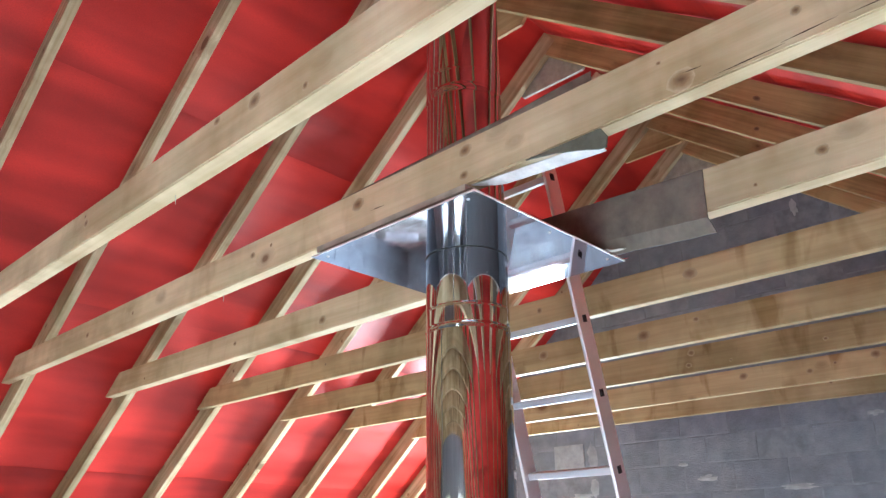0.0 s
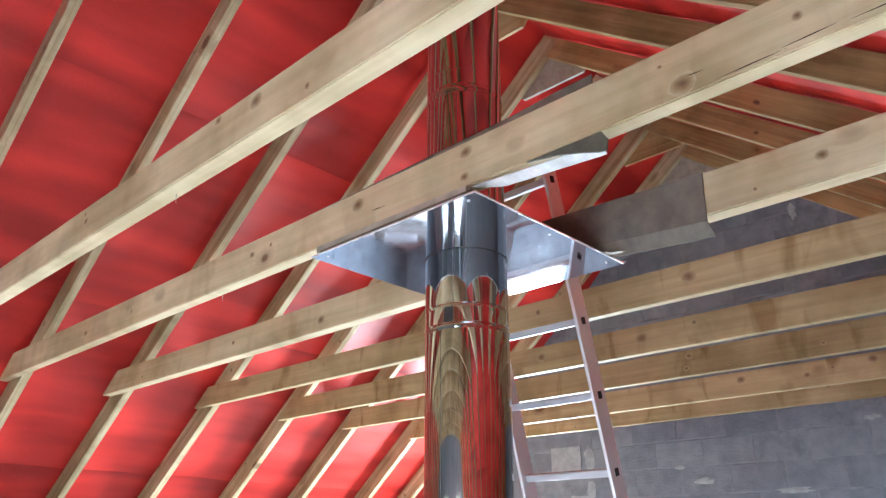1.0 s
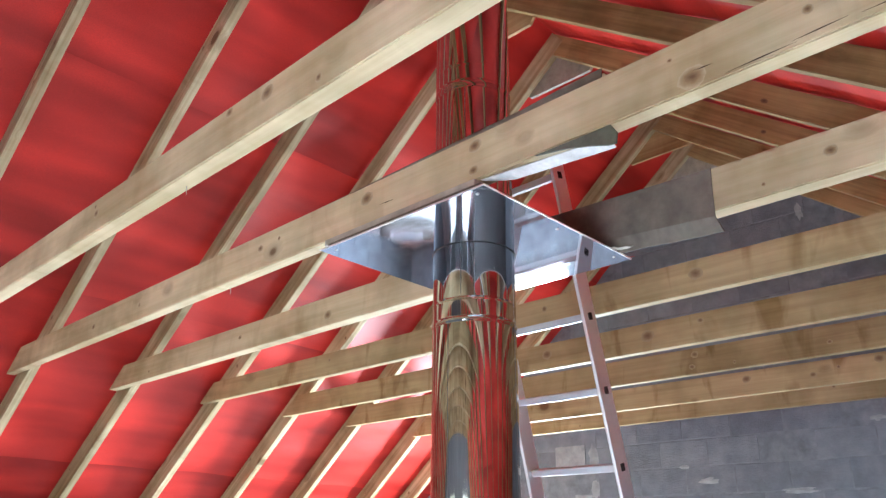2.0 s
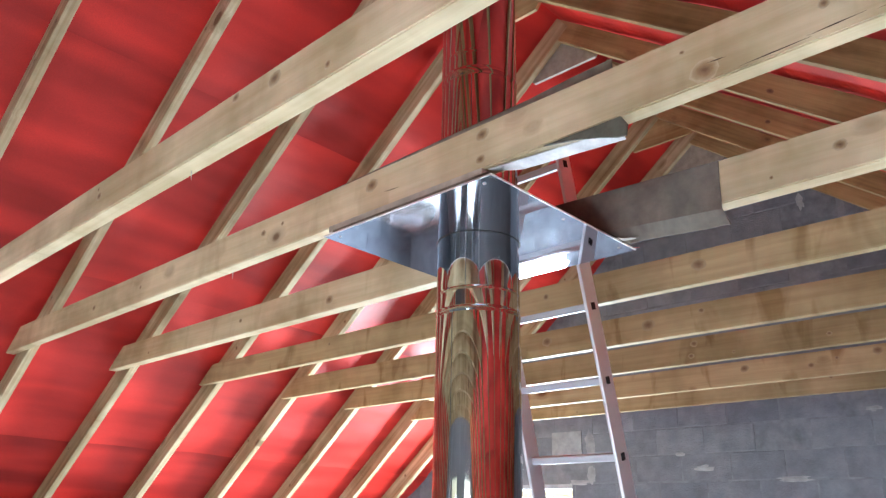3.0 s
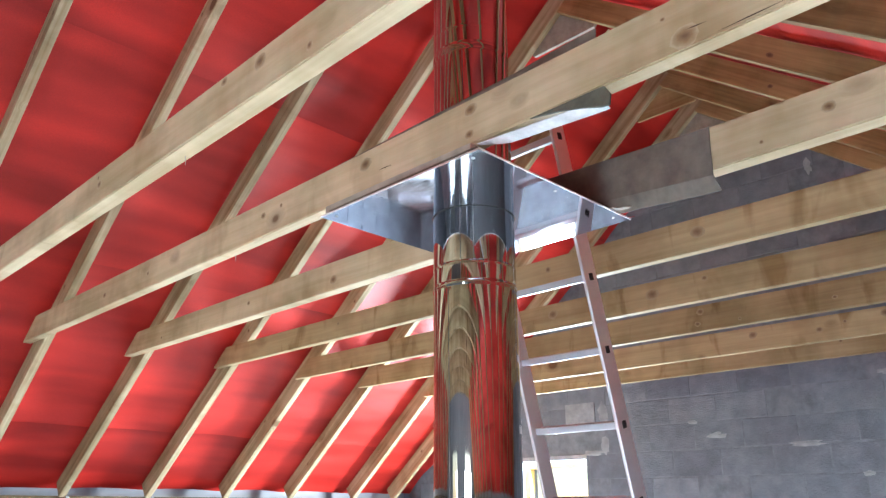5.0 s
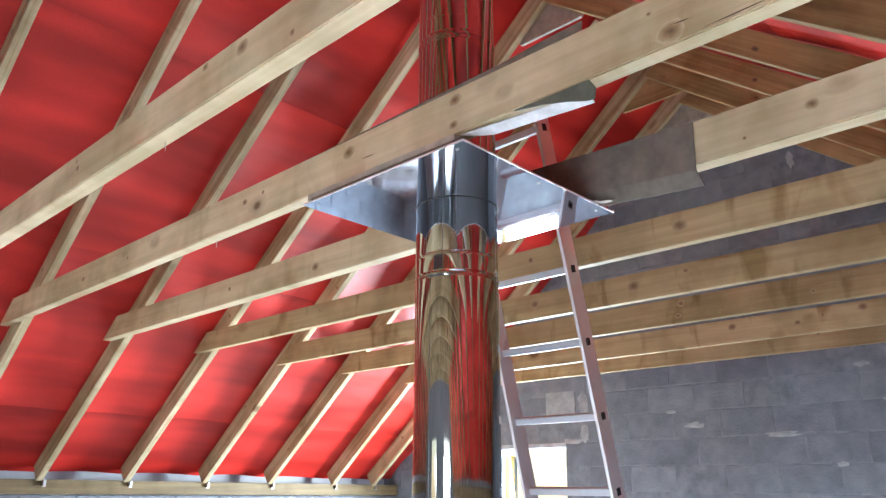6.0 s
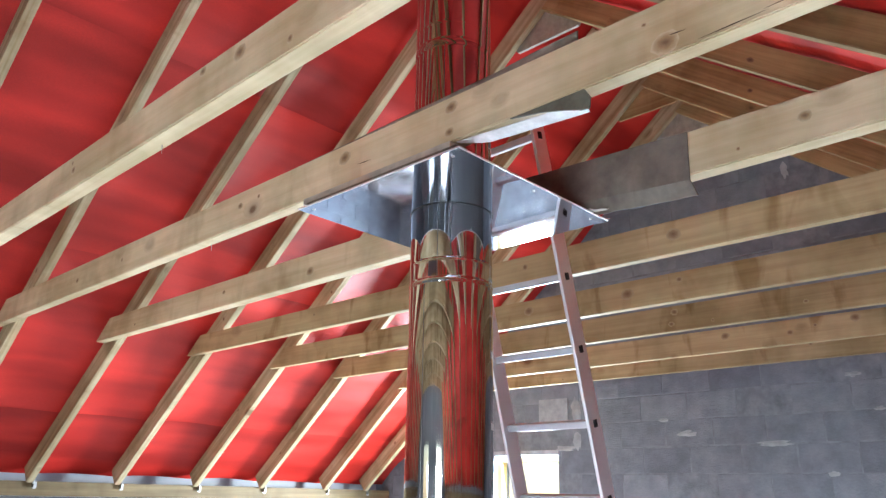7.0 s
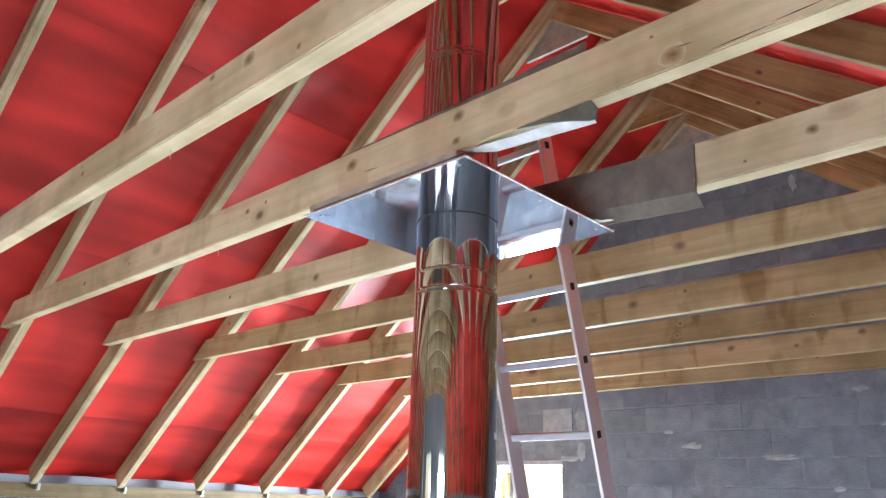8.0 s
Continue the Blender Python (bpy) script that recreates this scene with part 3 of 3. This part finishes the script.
# ---- mineral boards round the flue ----
for y0, y1 in ((1.448, 1.540), (2.095, 2.190)):
    thing("fire_board", box((-2.058, y0, 2.5436), (-1.345, y1, 2.574), 0.002), MINERAL, "dark mineral board strip on the steel ceiling plate", "board", "mineral boards")
    thing("batten_strip", box((-2.09, y0 + 0.008, 2.5745), (-1.375, y1 - 0.006, 2.5985), 0.002), GREY_STRIP, "pale grey packing strip nailed under a joist", "packing strip", "packing strips")
lines = [[], [], [], []]
for i in range(25):
    f = i / 24
    x = -1.64 + 0.703 * f
    lip = min(1.0, max(0.0, (x + 1.40) / 0.10))
    rag = 0.004 * noise.noise(Vector((f * 14, 2.2, 0))) + 0.002 * noise.noise(Vector((f * 40, 0.7, 0)))
    crease = 2.606 - 0.047 * f
    for line, p in zip(lines, ((x, 0.0, 2.748 - 0.024 * f), (x - 0.003 * f, 0.0, 0.5 * (2.748 + crease)), (x - 0.004 * f, 0.0, crease),
                               (x + 0.010 * f, 0.020 * lip, crease - (0.046 + rag) * lip - 0.004))):
        line.append(p)
thing("fire_board", slab(lines, (0, 0.004, 0.001)), MINERAL, "brown mineral board on a joist with its lower edge bent back", "board", "mineral boards", at=pose(0, 2.092, 0))
thing("fire_board", prism([(-2.25, 2.61), (-0.975, 2.61), (-0.965, 2.822), (-1.10, 2.818), (-1.25, 2.808), (-2.25, 2.792)], 0.004), MINERAL, "grey mineral board standing against the back of a joist", "board", "mineral boards", at=pose(0, 1.5215, 0))

flap = bmesh.new()
rows, steps = [], 14
for dz in (0.0, 0.0025):
    top, low = [], []
    for i in range(steps + 1):
        f = i / steps
        x = -1.365 + 0.437 * f
        wide = 0.036 * min(1.0, 0.25 + f / 0.25)
        rag = 0.006 * noise.noise(Vector((f * 9, 3.1, 0))) + 0.003 * noise.noise(Vector((f * 31, 0.4, 0)))
        top.append(flap.verts.new((x, 1.473, 2.595 - 0.029 * f + dz)))
        low.append(flap.verts.new((x + 0.012 * (1 - f), 1.473 + wide + rag, 2.595 - 0.029 * f - 0.35 * wide + dz + rag * 0.4)))
    rows.append((top, low))
for top, low in rows:
    for i in range(steps):
        flap.faces.new((top[i], top[i + 1], low[i + 1], low[i]))
ring = [top + low[::-1] for top, low in rows]
for i in range(len(ring[0])):
    j = (i + 1) % len(ring[0])
    flap.faces.new((ring[0][i], ring[0][j], ring[1][j], ring[1][i]))
torn = thing("torn_board", flap, FOIL, "torn pale board strip hanging below a joist", "board")
part("dark_lip", prism([(-1.16, 2.5985), (-0.918, 2.5985), (-0.900, 2.570), (-0.905, 2.540), (-0.93, 2.543), (-0.985, 2.562), (-1.06, 2.582)], 0.006), LIP, torn, "dark curled board edge", at=pose(0, 1.4662, 0))

# crumpled pale tape where the brown board meets the plate
tape_rows = [[(-1.345 + 0.016 * i, 2.078 + 0.010 * j + 0.006 * noise.noise(Vector((i * 0.9, j * 1.3, 4.0))),
               2.553 - 0.0030 * i + 0.010 * noise.noise(Vector((i * 0.8, j * 0.9, 7.0)))) for i in range(8)] for j in range(3)]
thing("adhesive_tape", slab(tape_rows, (0, 0, 0.0015)), GREY_STRIP, "crumpled strip of pale grey tape on the brown board", "tape")

# ---- ladder ----
RUNG_GAP, LEAN = 0.28, 16.2
ladder = base("ladder", "aluminium ladder leaning on a ceiling joist", "ladder", at=pose(-1.775, 2.32, 2.41, LEAN, 0, 0))
K_TOP, K_LOW = 2, -8
for side, name in ((-1, "stile"), (1, "stile")):
    x0, x1 = (0.196, 0.21) if side > 0 else (-0.21, -0.196)
    part(name, box((x0, -0.041, K_LOW * RUNG_GAP - 0.225), (x1, 0.041, K_TOP * RUNG_GAP + 0.20), 0.004), ALU, ladder)
for x in (-0.1975, 0.1975):
    part("foot", box((x - 0.018, -0.040, K_LOW * RUNG_GAP - 0.258), (x + 0.018, 0.040, K_LOW * RUNG_GAP - 0.2252), 0.005), RUBBER, ladder, "black rubber foot")
for k in range(K_LOW, K_TOP + 1):
    z = k * RUNG_GAP
    rung = part("rung", box((-0.196, -0.016, z - 0.014), (0.196, 0.016, z + 0.014), 0.004), ALU_RUNG, ladder)
    for x0, x1 in ((0.2095, 0.213), (-0.213, -0.2095)):
        part("rung_end", box((x0, -0.012, z - 0.014), (x1, 0.012, z + 0.014), 0.0015), RUBBER, rung, "dark open rung end")

# ---- gable window ----
window = base("window_1", "small gable window with a raw yellow wooden frame", "window", kind="structure", at=pose(0, GABLE_Y, 0))
wx0, wx1, wz0, wz1 = WIN
for lo, hi in (((wx0, 0.06, wz0), (wx0 + 0.06, 0.13, wz1)), ((wx1 - 0.02, 0.06, wz0), (wx1, 0.13, wz1)),
               ((wx0 + 0.06, 0.06, wz1 - 0.06), (wx1 - 0.02, 0.13, wz1)), ((wx0 + 0.06, 0.06, wz0), (wx1 - 0.02, 0.13, wz0 + 0.06))):
    part("window_frame", box(lo, hi, 0.004), FRAME_PAINT, window)

# ---- eave brackets ----
for y in RAFTER_FACE:
    bracket = base("angle_bracket", "galvanised steel angle bracket at a rafter foot", "bracket", "rafter brackets", at=pose(-6.44, y + RAFTER_T, 1.60))
    part("upright_leg", box((0.0, 0.002, 0.0), (0.035, 0.005, 0.07), 0.001), ZINC, bracket)
    part("foot_leg", box((0.001, 0.005, -0.01), (0.004, 0.035, 0.042), 0.001), ZINC, bracket)

# ---- blocks of the walls ----
COURSE, LONG, JOINT = 0.215, 0.42, 0.007
shared = {}


def block_mesh(length, height):
    key = (round(length, 3), round(height, 3))
    if key not in shared:
        shared[key] = mesh_of("block", box((0, 0, 0), (key[0], 0.03, key[1]), 0.005), BLOCK)
    return shared[key]


rng = random.Random(4)
for row in range(1, 23):
    z0 = 1.385 + (row - 7) * COURSE + 0.001
    z1 = z0 + COURSE - JOINT
    rise = RIDGE_Z + 0.16 - z1
    half, half_e = (rise / TAN, rise / TAN_E) if z1 > 1.6 else (9.0, 9.0)
    if half < 0.1:
        break
    x = -6.45 - (0.21 if row % 2 else 0.0)
    while x < RIGHT_WALL_X:
        a, b_ = max(x, -6.45, RIDGE_X - half), min(x + LONG - JOINT, RIGHT_WALL_X, RIDGE_X + half_e)
        x += LONG
        spans = [(a, b_)] if row > 4 or a < -3.0 else []
        if z0 < WIN[3] - 0.02 and z1 > WIN[2]:
            spans = [(a, min(b_, WIN[0])), (max(a, WIN[1]), b_)]
        for s, e in spans:
            if e - s > 0.03:
                part("block", block_mesh(e - s, z1 - z0), None, gable,
                     at=pose(s, GABLE_Y + 0.001 + rng.uniform(0, 0.005), z0 + rng.uniform(-0.002, 0.002)))
for row in range(7):
    z0 = 1.53 - (row + 1) * COURSE
    y = BACK_Y + 3.9 + (0.21 if row % 2 else 0)
    while y < GABLE_Y - 0.4:
        part("block", block_mesh(LONG - JOINT, COURSE - JOINT), None, left_wall,
             at=pose(-6.475 + rng.uniform(0, 0.004), y, z0, 0, 0, 90) @ pose(0, -0.03, 0))
        y += LONG

# smeared mortar on the gable wall
def smear(w, h, seed):
    bm = bmesh.new()
    n = 18
    pts = [(w / 2 * k * math.cos(a), h / 2 * k * math.sin(a)) for a, k in
           ((2 * math.pi * i / n, 0.8 + 0.5 * noise.noise(Vector((i * 0.7, seed, 2.0)))) for i in range(n))]
    mid = bm.verts.new((0, -0.004, 0))
    rim = [bm.verts.new((x, 0.0, z)) for x, z in pts]
    for i in range(n):
        bm.faces.new((mid, rim[i], rim[(i + 1) % n]))
    return bm


rng = random.Random(11)
spots = [(-3.968, 2.377, 0.13, 0.27), (-3.963, 2.10, 0.11, 0.20), (-4.09, 2.045, 0.30, 0.05), (-2.9, 2.13, 0.2, 0.06), (-2.2, 2.03, 0.3, 0.05), (-1.88, 4.18, 0.07, 0.18), (-4.1, 2.03, 0.22, 0.03), (-1.6, 2.50, 0.14, 0.05)]
for i in range(14):
    row = rng.randint(1, 9)
    spots.append((rng.uniform(-4.0, 0.9), 1.385 + row * COURSE + rng.uniform(-0.01, 0.01), rng.uniform(0.03, 0.16), rng.uniform(0.012, 0.05)))
for i, (x, z, w, h) in enumerate(spots):
    part("mortar_smear", smear(w, h, i * 2.1), SMEAR, gable, "pale dried mortar smear", at=pose(x, GABLE_Y + 0.0005, z))

for x0, x1, z0, z1 in ((-4.385, -4.055, 2.252, 2.497), (-4.96, -4.17, 1.99, 2.03)):
    part("mortar_patch", box((x0, -0.006, z0), (x1, 0.004, z1), 0.003), SMEAR, gable, "pale rendered patch", at=pose(0, GABLE_Y, 0))

# ---- sacks in the corner, seen in the steel ----
def sack(name, w, d, h, seed, label, at):
    """A filled paper sack with slumped, rounded sides and a printed panel."""
    ob = base(name, label, "sack", at=at)
    bm = bmesh.new()
    bmesh.ops.create_uvsphere(bm, u_segments=28, v_segments=16, radius=1.0)
    for v in bm.verts:
        p = [math.copysign(abs(c) ** 0.45, c) for c in v.co]
        k = 1 + 0.10 * noise.noise(Vector(p) * 1.7 + Vector((seed, 0, 0)))
        v.co = Vector((p[0] * w / 2 * k, p[1] * d / 2 * k, h / 2 + p[2] * h / 2 * (1 if p[2] < 0 else k)))
    part("bag", bm, SACK_PAPER, ob, smooth=True)
    panel = part("printed_panel", box((-w * 0.30, -d * 0.25, h * 1.03), (w * 0.30, d * 0.25, h * 1.045)), PAPER, ob, "white printed panel")
    for i in range(5):
        part("print_line", box((-w * 0.25, -d * 0.20 + i * d * 0.09, h * 1.046), (w * (0.24 - 0.06 * (i % 3)), -d * 0.17 + i * d * 0.09, h * 1.052)), INK, panel)
    return ob


sack("material_sack", 0.62, 0.42, 0.15, 1.0, "filled brown paper sack lying on the floor in the corner", pose(-5.93, 5.36, 0.0, 0, 0, 48))
